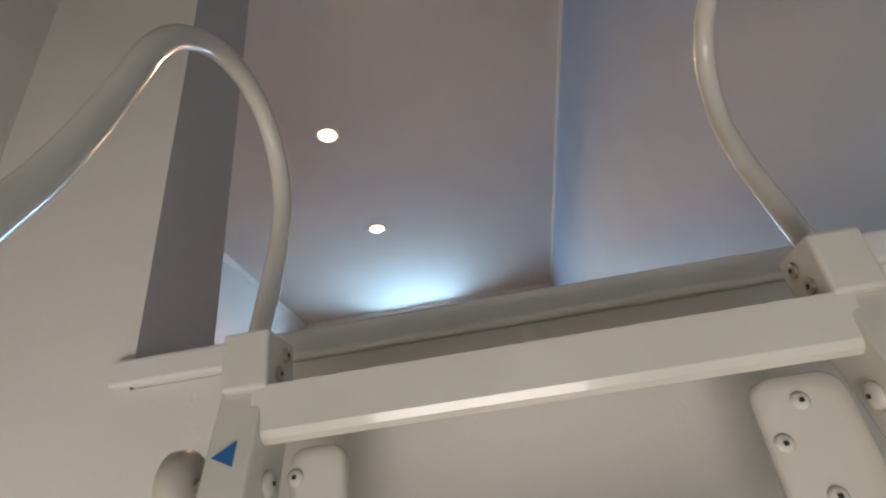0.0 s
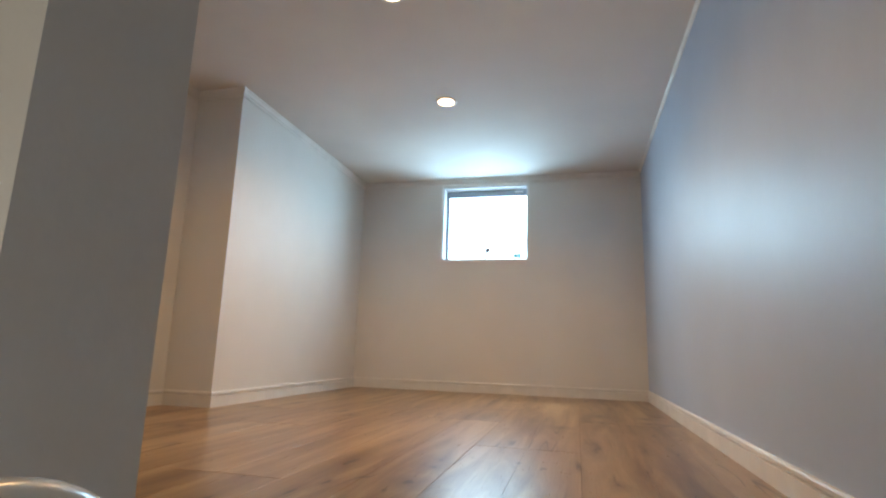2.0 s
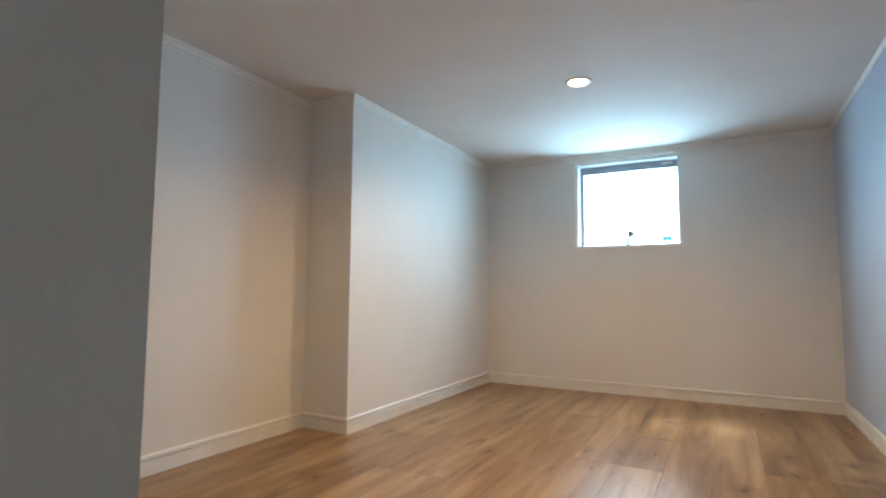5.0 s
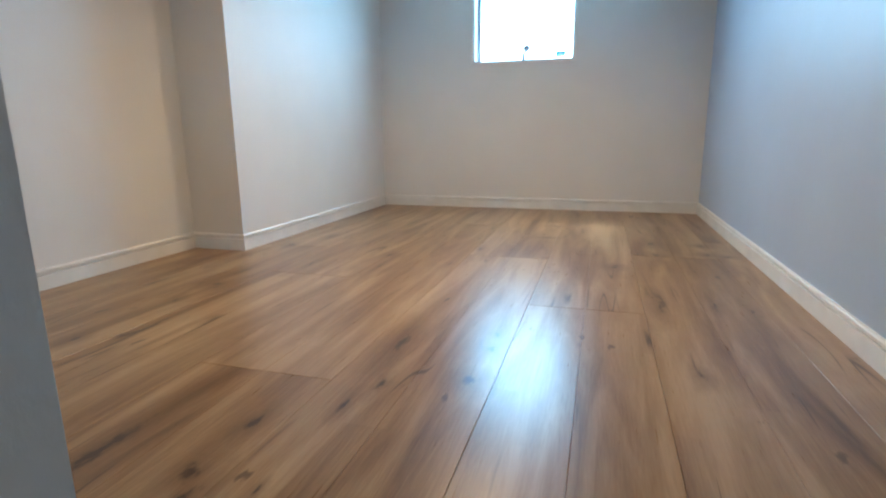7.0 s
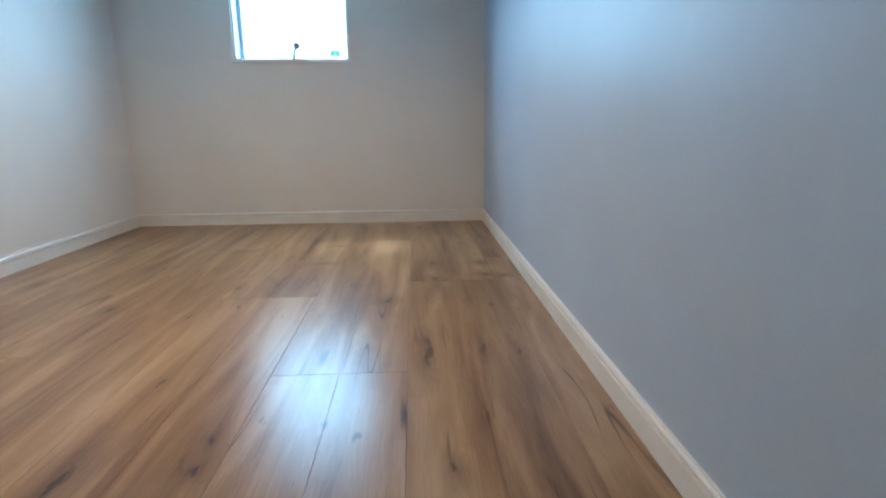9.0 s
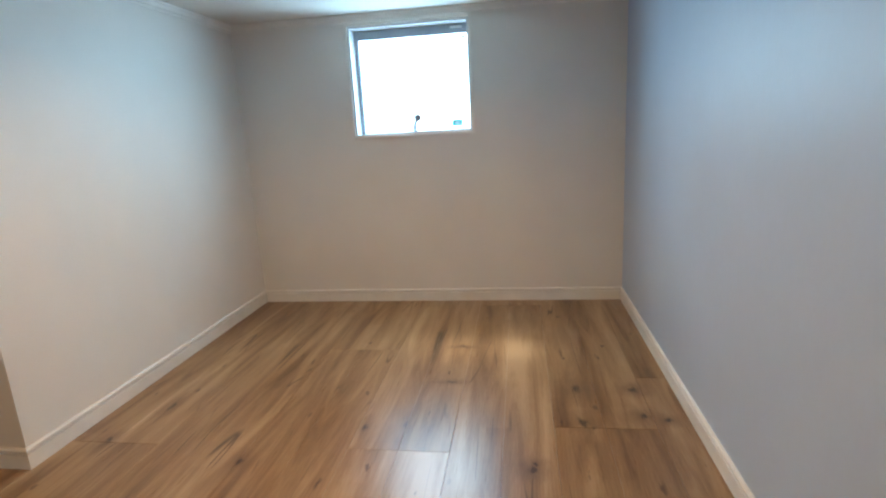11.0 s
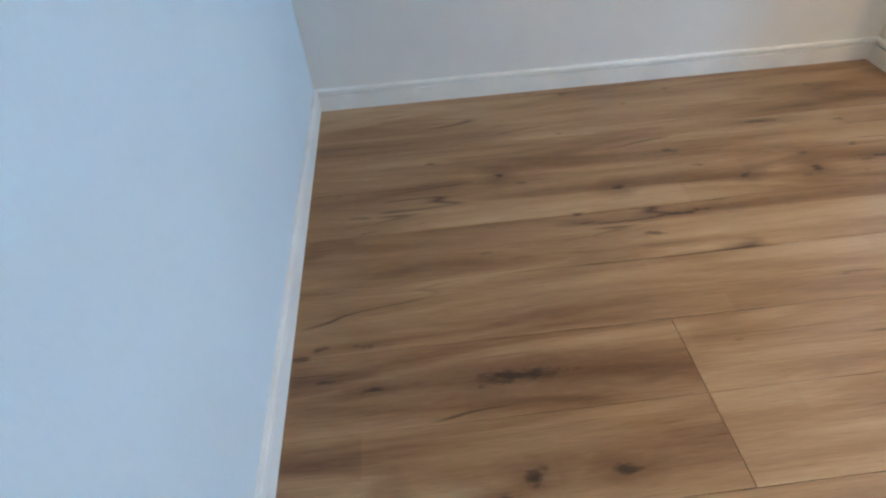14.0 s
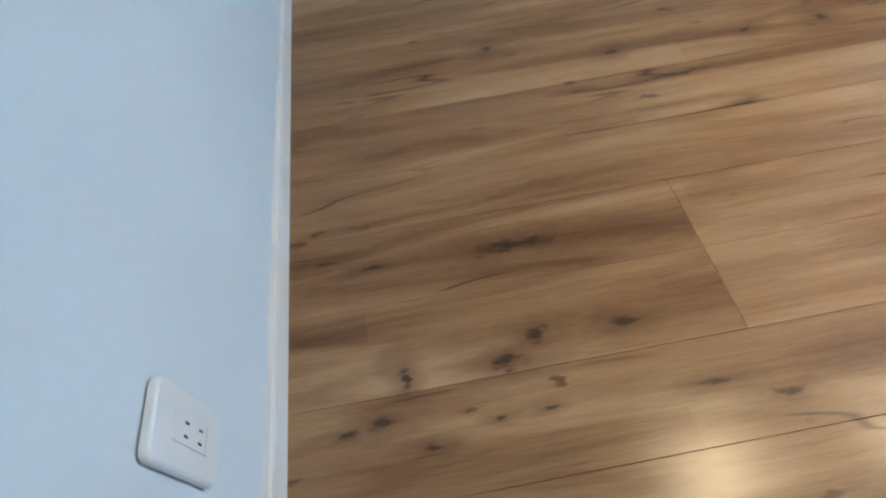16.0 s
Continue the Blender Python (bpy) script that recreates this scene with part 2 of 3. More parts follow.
    t.links.new(math_node(t, "MULTIPLY_ADD", fine, 0.03, 0.265), b.inputs["Roughness"])
    b.inputs["Specular IOR Level"].default_value = 0.42
    bn = node(t, "ShaderNodeBump", Strength=0.006, Distance=0.001)
    t.links.new(pores, bn.inputs["Height"])
    t.links.new(bn.outputs[0], b.inputs["Normal"])
    return m


MAT_WOOD = wood_floor()


# ---- mesh helpers ----
def add_box(bm, x0, x1, y0, y1, z0, z1, bevel=0.0):
    r = bmesh.ops.create_cube(bm, size=1, matrix=Matrix.Translation(((x0 + x1) / 2, (y0 + y1) / 2, (z0 + z1) / 2))
                              @ Matrix.Diagonal((x1 - x0, y1 - y0, z1 - z0, 1)))
    if bevel:
        edges = list({e for v in r["verts"] for e in v.link_edges})
        bmesh.ops.bevel(bm, geom=edges, offset=bevel, segments=2, affect="EDGES", profile=0.5)


def box(*a, **k):
    bm = bmesh.new()
    add_box(bm, *a, **k)
    return bm


def obj(name, bm, mats, smooth=False):
    me = bpy.data.meshes.new(name)
    bmesh.ops.recalc_face_normals(bm, faces=bm.faces)
    bm.to_mesh(me)
    bm.free()
    for m in mats if isinstance(mats, (list, tuple)) else [mats]:
        me.materials.append(m)
    if smooth:
        for p in me.polygons:
            p.use_smooth = True
    return new(name, me)


def part(name, bm, mat, parent, label="", smooth=False):
    ob = obj(name, bm, mat, smooth)
    ob.parent = parent
    return tagged(ob, label)


def structure(name, bm, mats, label=""):
    return tagged(obj(name, bm, mats), label, kind="structure")


def thing(name, at, label, category, group=""):
    ob = new(name)
    ob.empty_display_size = 0.05
    ob.location = at
    return tagged(ob, label, category, group)


def smooth_path(points, steps=8):
    p = [Vector(q) for q in points]
    p = [2 * p[0] - p[1]] + p + [2 * p[-1] - p[-2]]
    out = []
    for i in range(1, len(p) - 2):
        a, b, c, d = p[i - 1:i + 3]
        for k in range(steps):
            u = k / steps
            out.append(0.5 * ((2 * b) + (c - a) * u + (2 * a - 5 * b + 4 * c - d) * u * u + (3 * b - a - 3 * c + d) * u ** 3))
    return out + [p[-2]]


def tube(points, radius, sides=20):
    """A round tube along the points, which lie in a plane of constant x."""
    bm = bmesh.new()
    rings = []
    for i, p in enumerate(points):
        way = (points[min(i + 1, len(points) - 1)] - points[max(i - 1, 0)]).normalized()
        u = Vector((1, 0, 0))
        v = way.cross(u).normalized()
        rings.append([bm.verts.new(p + radius * (math.cos(a) * u + math.sin(a) * v))
                      for a in (2 * math.pi * k / sides for k in range(sides))])
    for r, s in zip(rings, rings[1:]):
        for k in range(sides):
            bm.faces.new((r[k], r[(k + 1) % sides], s[(k + 1) % sides], s[k]))
    bm.faces.new(rings[0][::-1])
    bm.faces.new(rings[-1])
    return bm


def lathe(profile, at, axis="z", sides=40):
    """Turns (radius, height) pairs about an axis through at."""
    bm = bmesh.new()
    rings = []
    for r, h in profile:
        ring = []
        for k in range(sides):
            a = 2 * math.pi * k / sides
            c = (r * math.cos(a), r * math.sin(a), h)
            if axis == "x":
                c = (h, c[0], c[1])
            elif axis == "y":
                c = (c[0], h, c[1])
            ring.append(bm.verts.new(Vector(at) + Vector(c)))
        rings.append(ring)
    for r, s in zip(rings, rings[1:]):
        for k in range(sides):
            bm.faces.new((r[k], r[(k + 1) % sides], s[(k + 1) % sides], s[k]))
    bm.faces.new(rings[0][::-1])
    bm.faces.new(rings[-1])
    return bm


def moulding(profile, a, b, inward, mitre_a=0.0, mitre_b=0.0):
    """A strip from a to b with a profile of (out from the wall, height); inward is the wall's normal. A mitre of 1 cuts an inner
    corner, of -1 an outer one."""
    a, b, inward = Vector(a), Vector(b), Vector(inward)
    along = (b - a).normalized()
    bm = bmesh.new()
    ends = []
    for base, sign, mitre in ((a, 1, mitre_a), (b, -1, mitre_b)):
        ends.append([bm.verts.new(base + inward * o + along * sign * mitre * o + Vector((0, 0, h))) for o, h in profile])
    n = len(profile)
    for k in range(n):
        bm.faces.new((ends[0][k], ends[0][(k + 1) % n], ends[1][(k + 1) % n], ends[1][k]))
    bm.faces.new(ends[0][::-1])
    bm.faces.new(ends[1])
    return bm


# ---- the shell ----
H = 1.5            # loft height
FAR = 3.38         # wall with the window
PX, PY = -1.986, 1.840   # corner of the projecting wall
RX = -2.237        # wall of the recess
JX, T, YF = -0.757, 0.127, 0.0    # jamb of the opening; inner and outer faces of its wall
TC = 0.136         # inner face where it meets the recess: the wall is slightly out of square
LOW = -1.60        # floor of the room below
SX, BY = -0.99, -1.35     # side and back walls of the ladder space
TK = 0.12

bm = bmesh.new()
for a in ((PX - TK - 0.25, WX0, FAR, FAR + TK, -0.2, H), (WX1, TK, FAR, FAR + TK, -0.2, H),
          (WX0, WX1, FAR, FAR + TK, -0.2, WZ0), (WX0, WX1, FAR, FAR + TK, WZ1, H)):
    add_box(bm, *a)
structure("wall_north", bm, MAT_WALL, "white papered wall with a small window")
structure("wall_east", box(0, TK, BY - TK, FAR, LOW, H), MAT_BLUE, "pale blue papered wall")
structure("wall_west", box(RX - TK, RX, TC, PY, -0.2, H), MAT_WALL, "white papered wall of the recess")
structure("wall_northwest", box(RX - TK, PX, PY, FAR, -0.2, H), MAT_WALL, "white papered projecting wall")

# the wall beside the opening: white towards the ladder, shaded grey on the jamb, pale blue in the loft
bm = box(RX - TK, JX, YF, T, -0.004, H)
for v in bm.verts:
    if v.co.y > 0.05 and v.co.x < -1:
        v.co.y = TC
bm.normal_update()
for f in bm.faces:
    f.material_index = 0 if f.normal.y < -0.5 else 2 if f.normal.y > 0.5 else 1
structure("wall_south", bm, [MAT_WALL, MAT_JAMB_SHADE, MAT_PALE], "partition beside the opening, white outside, its end greyed for shade, pale blue inside")
structure("wall_below_opening", box(RX - TK, 0, YF, T, LOW, -0.004), MAT_WALL, "white papered wall under the loft edge")
structure("wall_side", box(SX - TK, SX, BY, YF, LOW, H), MAT_WALL, "white papered side wall of the ladder space")
# unseen back wall of the ladder space, with an opening for the fill light
bm = bmesh.new()
for a in ((SX - TK, -0.98, BY - TK, BY, LOW, H), (-0.12, 0, BY - TK, BY, LOW, H),
          (-0.98, -0.12, BY - TK, BY, LOW, -1.52), (-0.98, -0.12, BY - TK, BY, -0.84, H)):
    add_box(bm, *a)
structure("wall_back", bm, MAT_WALL, "unseen white papered wall with an added window in the room below")
structure("lower_floor", box(SX - TK, TK, BY - TK, T, LOW - 0.1, LOW), MAT_LOW, "brown wooden floor of the room below")
structure("ceiling", box(RX - TK, TK, BY - TK, FAR + TK, H, H + 0.1), MAT_CEIL, "white papered flat ceiling")
floor = structure("floor", box(RX, 0, T, FAR, -0.2, -0.014), MAT_CORE, "loft floor of knotty oak boards")

# nosing board on the edge of the opening
bm = box(JX + 0.002, -0.002, YF - 0.001, T + 0.004, -0.003, 0.021, bevel=0.002)
add_box(bm, JX - 0.014, -0.002, YF - 0.013, YF - 0.0012, -0.003, 0.0212, bevel=0.003)
structure("trim_sill", bm, MAT_SILL, "white nosing board along the loft edge")

# baseboards with a groove under the upper edge
BASE = ((0, 0), (0.009, 0), (0.009, 0.0470), (0.0035, 0.0482), (0.0035, 0.0530), (0.0105, 0.0545), (0.0105, 0.0625), (0.007, 0.067), (0, 0.067))
RUNS = (((0, FAR, 0), (0, T + 0.002, 0), (-1, 0, 0), 1, 0), ((PX, FAR, 0), (0, FAR, 0), (0, -1, 0), 1, 1),
        ((PX, PY, 0), (PX, FAR, 0), (1, 0, 0), -1, 1), ((RX, PY, 0), (PX, PY, 0), (0, -1, 0), 1, -1),
        ((RX, TC, 0), (RX, PY, 0), (1, 0, 0), 1, 1), ((JX, T, 0), (RX, TC, 0), (0.0237, 1, 0), 0, 1))
for a, b, n, ma, mb in RUNS:
    structure("baseboard", moulding(BASE, a, b, n, ma, mb), MAT_TRIM, "white grooved baseboard")

CORN = ((0, 0), (0, -0.040), (0.004, -0.040), (0.004, -0.030), (0.010, -0.024), (0.014, -0.010), (0.018, -0.008), (0.018, 0))
for a, b, n, ma, mb in RUNS:
    up = Vector((0, 0, H))
    if a[0] == 0:
        prof = ((0, 0), (0, -0.016), (0.006, -0.016), (0.012, -0.006), (0.012, 0))
        b = (0, BY, 0)
    else:
        prof = CORN
    structure("cornice", moulding(prof, Vector(a) + up, Vector(b) + up, n, ma, mb), MAT_TRIM, "slim white cornice under the ceiling")

# ---- the window ----
win = structure("window_1", box(WX0, WX0 + 0.010, 3.384, FAR + TK, WZ0, WZ1), MAT_SASH, "small white window with clear glass")
part("window_frame", box(WX1 - 0.010, WX1, 3.384, FAR + TK, WZ0, WZ1), MAT_SASH, win)
part("window_frame", box(WX0 + 0.010, WX1 - 0.010, 3.384, FAR + TK, WZ1 - 0.012, WZ1), MAT_SASH, win)
part("window_sill", box(WX0 + 0.010, WX1 - 0.010, 3.384, FAR + TK, WZ0, WZ0 + 0.008), MAT_SASH, win)
for a in ((WX0 - 0.014, WX0, WZ0 - 0.014, WZ1 + 0.012), (WX1, WX1 + 0.014, WZ0 - 0.014, WZ1 + 0.012),
          (WX0, WX1, WZ0 - 0.014, WZ0), (WX0, WX1, WZ1, WZ1 + 0.012)):
    part("casing", box(a[0], a[1], FAR - 0.006, FAR + 0.004, a[2], a[3], bevel=0.0015), MAT_TRIM, win)
GX0, GX1, GZ0, GZ1 = WX0 + 0.010, WX1 - 0.010, WZ0 + 0.008, WZ1 - 0.012
part("top_rail", box(GX0 + 0.020, GX1, 3.4630, 3.4900, GZ1 - 0.046, GZ1, bevel=0.002), MAT_ALU, win, "grey aluminium top rail")
part("stile", box(GX0, GX0 + 0.020, 3.4630, 3.4900, GZ0, GZ1, bevel=0.002), MAT_ALU, win, "grey aluminium stile")
part("stile", box(GX1 - 0.004, GX1, 3.4640, 3.4890, GZ0, GZ1 - 0.046), MAT_SASH, win)
part("bottom_rail", box(GX0 + 0.020, GX1 - 0.004, 3.4650, 3.4880, GZ0, GZ0 + 0.006), MAT_SASH, win)
part("stay", box(-0.85, -0.79, 3.4590, 3.4630, GZ1 - 0.022, GZ1 - 0.012), MAT_SASH, win)
pane = part("pane", box(GX0 + 0.020, GX1 - 0.004, 3.4760, 3.4800, GZ0 + 0.006, GZ1 - 0.046), MAT_GLASS, win)
pane.visible_shadow = False
handle = part("handle", lathe(((0.001, -0.006), (0.016, -0.006), (0.020, -0.002), (0.020, 0.004), (0.001, 0.007)), (-1.041, 3.4460, 0.985), "y"),
              MAT_ALU, win, "grey metal window handle", True)
part("lever", tube(smooth_path([(-1.060, 3.4640, 0.912), (-1.060, 3.4560, 0.935), (-1.058, 3.4520, 0.954), (-1.043, 3.448, 0.974)]), 0.0105, 12),
     MAT_ALU, handle, smooth=True)
part("handle_base", box(-1.075, -1.047, 3.4540, 3.4680, 0.911, 0.925, bevel=0.003), MAT_ALU, handle)
lab = part("label", box(-0.862, -0.806, 3.4745, 3.4758, 0.932, 0.966), MAT_TEAL, win, "small teal label on the glass")
part("print_line", box(-0.848, -0.826, 3.4735, 3.4743, 0.951, 0.955), MAT_PLATE, lab)
part("print_line", box(-0.845, -0.818, 3.4735, 3.4743, 0.942, 0.946), MAT_PLATE, lab)
part("tag", box(-0.796, -0.776, 3.4745, 3.4758, 1.366, 1.380), MAT_DARK, win, "tiny dark tag on the glass")

# unseen window of the room below, added around the fill light
win2 = structure("window_2", box(-0.98, -0.94, BY - 0.09, BY - 0.03, -1.52, -0.84), MAT_SASH, "unseen window added to the room below")
for a in ((-0.16, -0.12, -1.52, -0.84), (-0.94, -0.16, -1.52, -1.48), (-0.94, -0.16, -0.88, -0.84)):
    part("window_frame", box(a[0], a[1], BY - 0.09, BY - 0.03, a[2], a[3]), MAT_SASH, win2)
pane2 = part("pane", box(-0.94, -0.16, BY - 0.062, BY - 0.058, -1.48, -0.88), MAT_GLASS, win2)
pane2.visible_shadow = False

# ---- downlights ----
first = thing("downlight", (*LAMPS[0], H), "round recessed downlight, lit warm, in the ceiling", "downlight", "ceiling downlights")
part("ring", lathe(((0.040, -0.001), (0.0405, -0.003), (0.046, -0.0055), (0.053, -0.004), (0.0545, 0.0)), (0, 0, 0)), MAT_PLATE, first,
     "white ring", True)
part("lens", lathe(((0.0395, -0.0005), (0.0395, -0.0028), (0.02, -0.0042), (0.001, -0.0045)), (0, 0, 0)), MAT_LENS, first, "glowing lens", True)
copy_thing(first, Matrix.Translation((*LAMPS[1], H)))


# ---- wall plates ----
def rounded_plate(w, h, depth, corner):
    bm = bmesh.new()
    outline = []
    for cx, cz, a0 in ((w / 2 - corner, h / 2 - corner, 0), (-w / 2 + corner, h / 2 - corner, 90),
                       (-w / 2 + corner, -h / 2 + corner, 180), (w / 2 - corner, -h / 2 + corner, 270)):
        for k in range(6):
            a = radians(a0 + 18 * k)
            outline.append((cx + corner * math.cos(a), cz + corner * math.sin(a)))
    rings = []
    for s, d in ((1.0, 0.0), (1.0, depth * 0.45), (0.985, depth * 0.75), (0.93, depth), (0.6, depth * 1.03), (0.15, depth * 1.04)):
        rings.append([bm.verts.new((x * s, d, z * (1 - (1 - s) * w / h))) for x, z in outline])
    n = len(outline)
    for r, s in zip(rings, rings[1:]):
        for k in range(n):
            bm.faces.new((r[k], r[(k + 1) % n], s[(k + 1) % n], s[k]))
    bm.faces.new(rings[-1])
    bm.faces.new(rings[0][::-1])
    return bm


plate = thing("wall_outlet", (-0.943, T + 0.0046, 0.288), "white rounded double socket plate on the pale blue wall", "outlet")
part("plate", rounded_plate(0.074, 0.128, 0.009, 0.010), MAT_PLATE, plate)
socket = part("socket", box(-0.0135, 0.0135, 0.0085, 0.0110, -0.034, 0.034, bevel=0.0006), MAT_PLATE, plate)
for sz in (0.012, -0.015):
    for sx in (-0.0062, 0.0062):
        part("slot", box(sx - 0.0012, sx + 0.0012, 0.0105, 0.0113, sz - 0.0035, sz + 0.0035), MAT_DARK, socket)
part("seam", box(-0.0135, 0.0135, 0.0105, 0.0113, -0.0277, -0.0269), MAT_RUBBER, socket)
switch = thing("wall_switch", (-0.936, T + 0.0046, 0.664), "white rounded switch plate on the pale blue wall", "switch")
part("plate", rounded_plate(0.074, 0.128, 0.009, 0.010), MAT_PLATE, switch)
part("rocker", box(-0.013, 0.013, 0.0088, 0.0112, -0.03, 0.03, bevel=0.001), MAT_PLATE, switch)

# ---- the ladder ----
LX0, LX1 = -0.610, -0.150       # centre lines of the stringers
SLOPE = 0.28


def ladder_y(z):
    return -0.100 + SLOPE * (z + 0.065)


SIZE = Matrix.Translation((-0.077, -0.023, 0.0)) @ Matrix.Scale(0.84, 4)
FOOT = LOW / 0.84
base = SIZE @ Vector((-0.39, ladder_y(FOOT), FOOT))
ladder = thing("loft_ladder", base, "white enamelled steel loft ladder with looped handrails", "ladder")
back = Matrix.Translation(-base) @ SIZE


def lpart(name, bm, mat, parent=None, label="", smooth=False):
    if parent is None:
        bm.transform(back)
        return part(name, bm, mat, ladder, label, smooth)
    bm.transform(back)
    return part(name, bm, mat, parent, label, smooth)


def slanted(x0, x1, z0, z1, front, depth, bevel=0.003):
    bm = box(x0, x1, 0, depth, z0, z1, bevel=bevel)
    for v in bm.verts:
        v.co.y += ladder_y(v.co.z) + front
    return bm


# centre line of a handrail loop, y and z
RAIL = ((-0.068, -0.045), (-0.060, -0.012), (-0.050, 0.024), (-0.038, 0.066), (-0.029, 0.106), (-0.026, 0.150), (-0.040, 0.192), (-0.069, 0.221),
        (-0.106, 0.231), (-0.141, 0.225), (-0.172, 0.208), (-0.202, 0.179), (-0.221, 0.145), (-0.234, 0.103), (-0.247, 0.061), (-0.266, 0.008),
        (-0.300, -0.070), (-0.362, -0.260), (-0.420, -0.460), (-0.420, -0.500), (-0.388, -0.530), (-0.300, -0.540))
for lx, inner in ((LX0, 1), (LX1, -1)):
    st = lpart("stringer", slanted(lx - 0.018, lx + 0.018, FOOT, -0.064, 0, 0.055), MAT_STEEL)
    rail = tube(smooth_path([(-0.606 if inner > 0 else -0.189, y, z) for y, z in RAIL]), 0.0088)
    rail.transform(Matrix.Translation(-base))
    part("handrail", rail, MAT_STEEL, ladder, smooth=True)
    # block that holds the foot of the rail
    xb = lx + inner * 0.004
    br = lpart("bracket", box(xb - 0.019, xb + 0.019, -0.108, -0.056, -0.068, -0.020, bevel=0.003), MAT_STEEL)
    for sy, sz in ((-0.074, -0.034), (-0.086, -0.053)):
        sxx = xb + inner * 0.019
        lpart("screw", lathe(((0.0065, 0), (0.0065, inner * 0.0012), (0.004, inner * 0.0024), (0.0005, inner * 0.0024)), (sxx, sy, sz), "x", 16), MAT_SCREW, br, smooth=True)
        lpart("screw_recess", box(sxx + inner * 0.0026 - 0.0004, sxx + inner * 0.0026 + 0.0004, sy - 0.0014, sy + 0.0014, sz - 0.0014, sz + 0.0014), MAT_DARK, br)
    lpart("foot", box(lx - 0.022, lx + 0.022, ladder_y(FOOT) - 0.01, ladder_y(FOOT) + 0.065, FOOT, FOOT + 0.03, bevel=0.004), MAT_RUBBER, label="cream plastic foot")
    # lugs and screws where the treads meet the stringers
    xi = lx + inner * 0.018
    for k, tz in enumerate((-0.135, -0.165, -0.21)):
        ty = ladder_y(tz) + (0.032, 0.020, 0.040)[k]
        lug = lpart("lug", lathe(((0.010, 0), (0.010, inner * 0.002), (0.008, inner * 0.004), (0.001, inner * 0.0045)), (xi, ty, tz), "x", 20), MAT_STEEL, st, smooth=True)
        lug_x = xi + inner * 0.0052
        bmh = box(lug_x - 0.0006, lug_x + 0.0006, ty - 0.0014, ty + 0.0014, tz - 0.0014, tz + 0.0014)
        lpart("screw_recess", bmh, MAT_DARK, st)

# rounded fixing plates under the top tread
for px, w, corner, screws in ((-0.561, 0.044, 0.012, ((-0.016, -0.131),)),
                              (-0.205, 0.066, 0.018, ((-0.003, -0.129), (-0.024, -0.155), (-0.005, -0.190)))):
    plate_y = -0.062
    bm = rounded_plate(w, 0.125, 0.010, corner)
    bm.transform(Matrix.Translation((px, plate_y, -0.172)) @ Matrix.Rotation(math.pi, 4, "Z"))
    fp = lpart("fixing_plate", bm, MAT_STEEL, smooth=True)
    for ox, sz in screws:
        sy = plate_y - 0.0100
        lpart("screw", lathe(((0.0001, -0.003), (0.004, -0.003), (0.0065, -0.0012), (0.0065, 0.0)), (px + ox, sy, sz), "y", 16), MAT_STEEL, fp, smooth=True)
        lpart("screw_recess", box(px + ox - 0.0015, px + ox + 0.0015, sy - 0.0040, sy - 0.0031, sz - 0.0015, sz + 0.0015), MAT_DARK, fp)

# folded steel treads with a rounded front lip
LIP = ((0.0, 0.0), (0.0, -0.034), (0.003, -0.040), (0.009, -0.043), (0.013, -0.040), (0.013, -0.037), (0.009, -0.0385), (0.005, -0.036),
       (0.003, -0.032), (0.003, -0.003), (0.105, -0.003), (0.105, -0.024), (0.108, -0.024), (0.108, 0.0))
k = 0
z = -0.066
while z > FOOT + 0.15:
    d = 0.62 if k == 0 else 1.0
    prof = [(0.105 * d + (o - 0.105) if o >= 0.1 else o, h) for o, h in LIP]
    y0 = ladder_y(z) - 0.004
    bm = moulding(prof, (LX0 + 0.010, y0, z), (LX1 - 0.010, y0, z), (0, 1, 0))
    lpart("tread", bm, MAT_STEEL)
    z -= 0.25
    k += 1

# guide wheel and arrow sticker on the outer stringer
lpart("guide_wheel", lathe(((0.004, -0.010), (0.020, -0.010), (0.026, -0.006), (0.026, 0.004), (0.020, 0.010), (0.004, 0.010)),
                           (LX0 - 0.036, ladder_y(-0.13) + 0.012, -0.132), "x", 32), MAT_RUBBER, label="cream plastic guide wheel", smooth=True)
lpart("wheel_pin", lathe(((0.005, 0), (0.005, 0.016)), (LX0 - 0.030, ladder_y(-0.13) + 0.012, -0.132), "x", 12), MAT_SCREW)
bm = bmesh.new()
zc = -0.116
tri = [(LX0 - 0.012, zc), (LX0 + 0.005, zc + 0.010), (LX0 + 0.005, zc - 0.008)]
front = [bm.verts.new((x, ladder_y(q) - 0.0012, q)) for x, q in tri]
rear = [bm.verts.new((x, ladder_y(q) - 0.0002, q)) for x, q in tri]
bm.faces.new(front)
bm.faces.new(rear[::-1])
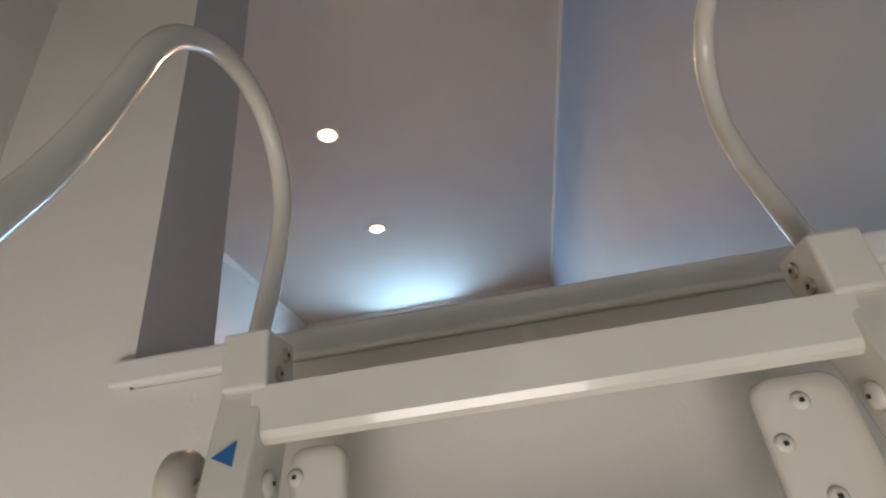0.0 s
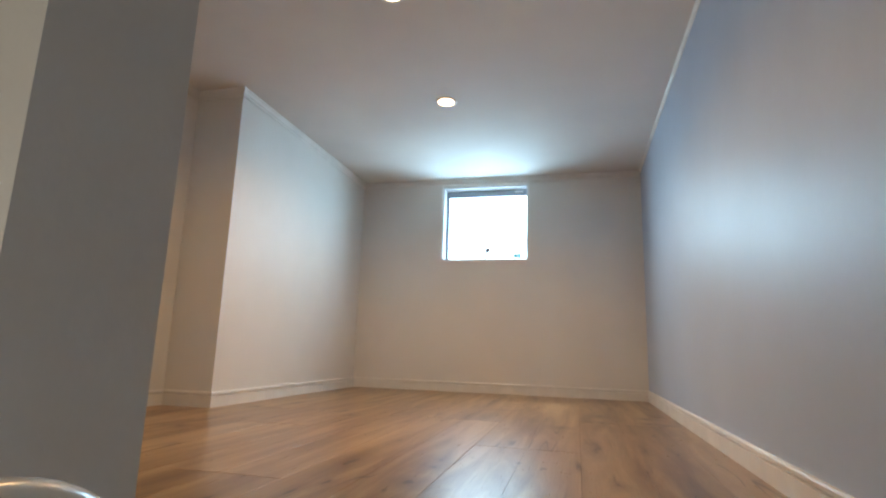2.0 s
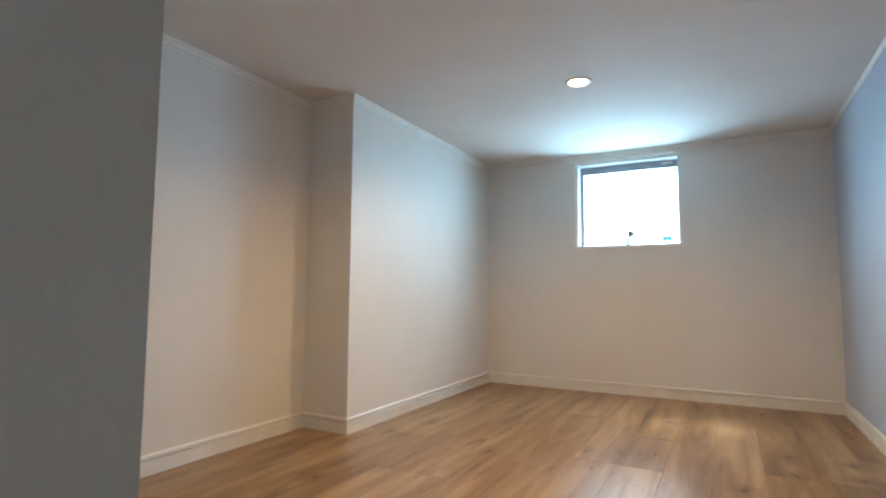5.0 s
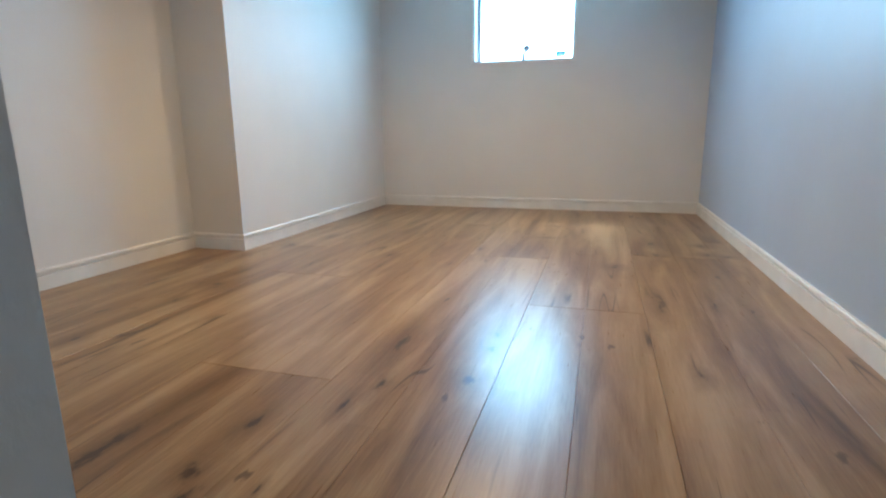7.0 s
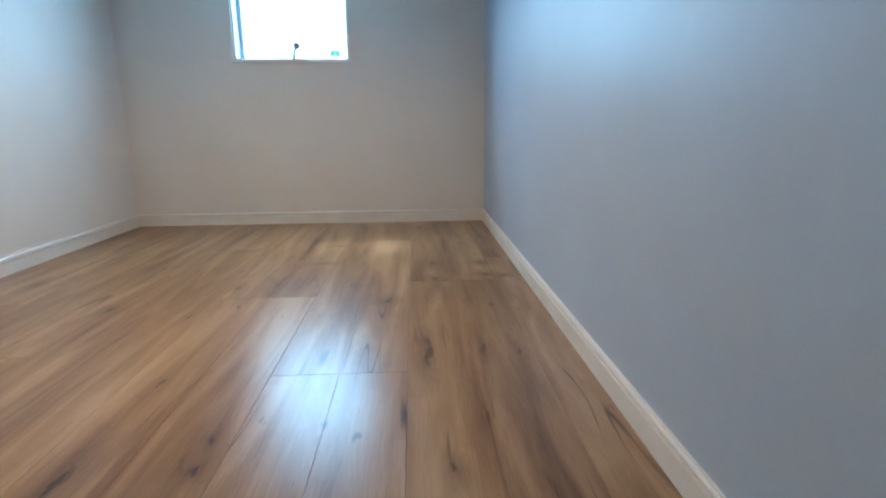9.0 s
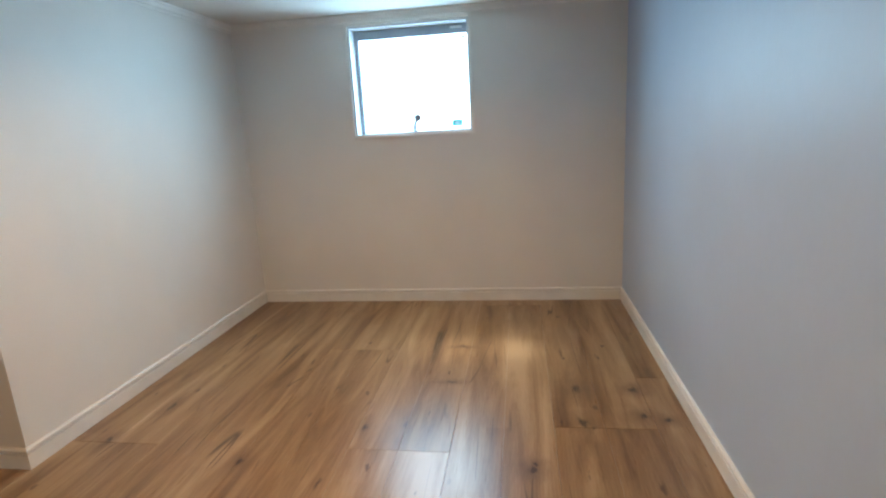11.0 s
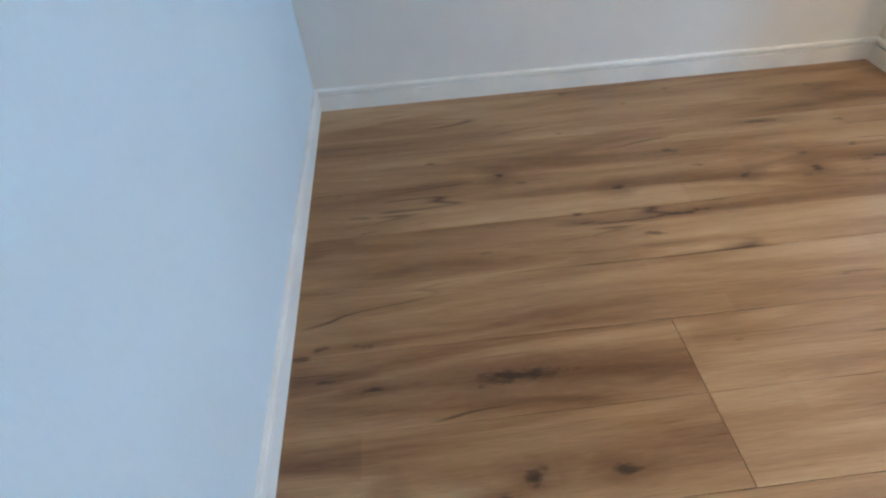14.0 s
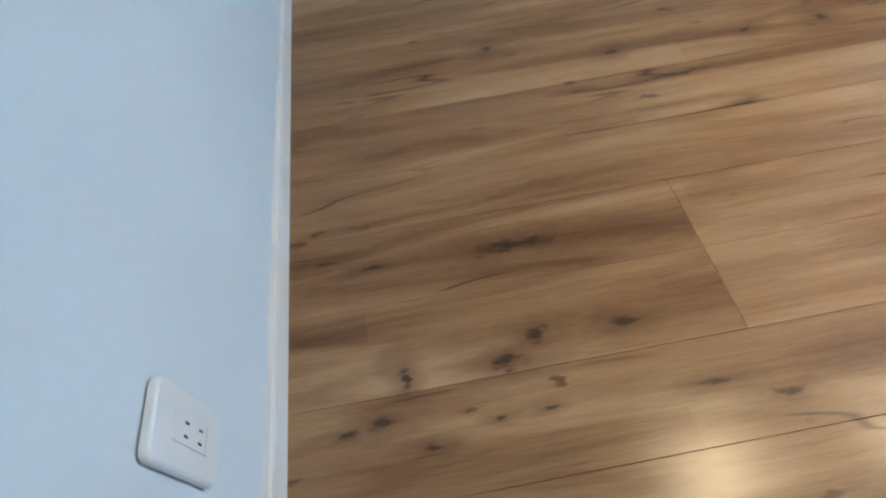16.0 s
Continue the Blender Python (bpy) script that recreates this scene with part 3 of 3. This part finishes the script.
for i in range(3):
    bm.faces.new((front[i], front[(i + 1) % 3], rear[(i + 1) % 3], rear[i]))
lpart("arrow_sticker", bm, MAT_STICK, label="small blue triangle sticker")

# ---- floor boards, 1.86 m long and 0.31 m wide with a groove in the middle ----
BW, BL = 0.3107, 1.864
EDGES = [-0.1160 - BW * i for i in range(-1, 8)]
STARTS = {0: 0.62, 1: 0.278, 2: 1.42, 3: 0.128, 4: 0.849, 5: 1.562, 6: 0.116, 7: 0.100}
G = 0.00035       # half joint
boards = {}


def board_mesh(width, length):
    """Two staves side by side, each with eased edges."""
    bm = bmesh.new()
    mid = BW / 2
    spans = [(G, min(mid - G * 0.6, width - G)), (mid + G * 0.6, width - G)] if width > mid + 0.01 else [(G, width - G)]
    for x0, x1 in spans:
        e = 0.0006
        lo = [bm.verts.new(c) for c in ((x0, G, -0.013), (x1, G, -0.013), (x1, length - G, -0.013), (x0, length - G, -0.013))]
        md = [bm.verts.new((v.co.x, v.co.y, -e)) for v in lo]
        hi = [bm.verts.new(c) for c in ((x0 + e, G + e, 0), (x1 - e, G + e, 0), (x1 - e, length - G - e, 0), (x0 + e, length - G - e, 0))]
        bm.faces.new(hi)
        for r, s in ((lo, md), (md, hi)):
            for i in range(4):
                bm.faces.new((r[i], r[(i + 1) % 4], s[(i + 1) % 4], s[i]))
    me = bpy.data.meshes.new("floor_board")
    bm.to_mesh(me)
    bm.free()
    me.materials.append(MAT_WOOD)
    return me


for i, right in enumerate(EDGES):
    x1, x0 = min(right, 0.0), max(right - BW, RX)
    if x1 - x0 < 0.01:
        continue
    cuts = [STARTS.get(i, 0.8) + BL * k for k in range(-2, 4)]
    for y0, y1 in zip(cuts, cuts[1:]):
        y0, y1 = max(y0, T + 0.002), min(y1, FAR)
        if y1 - y0 < 0.02:
            continue
        key = (round(x1 - x0, 4), round(y1 - y0, 4))
        if key not in boards:
            boards[key] = board_mesh(*key)
        b = new("floor_board", boards[key])
        b.parent = floor
        b.location = (x0, y0, 0)
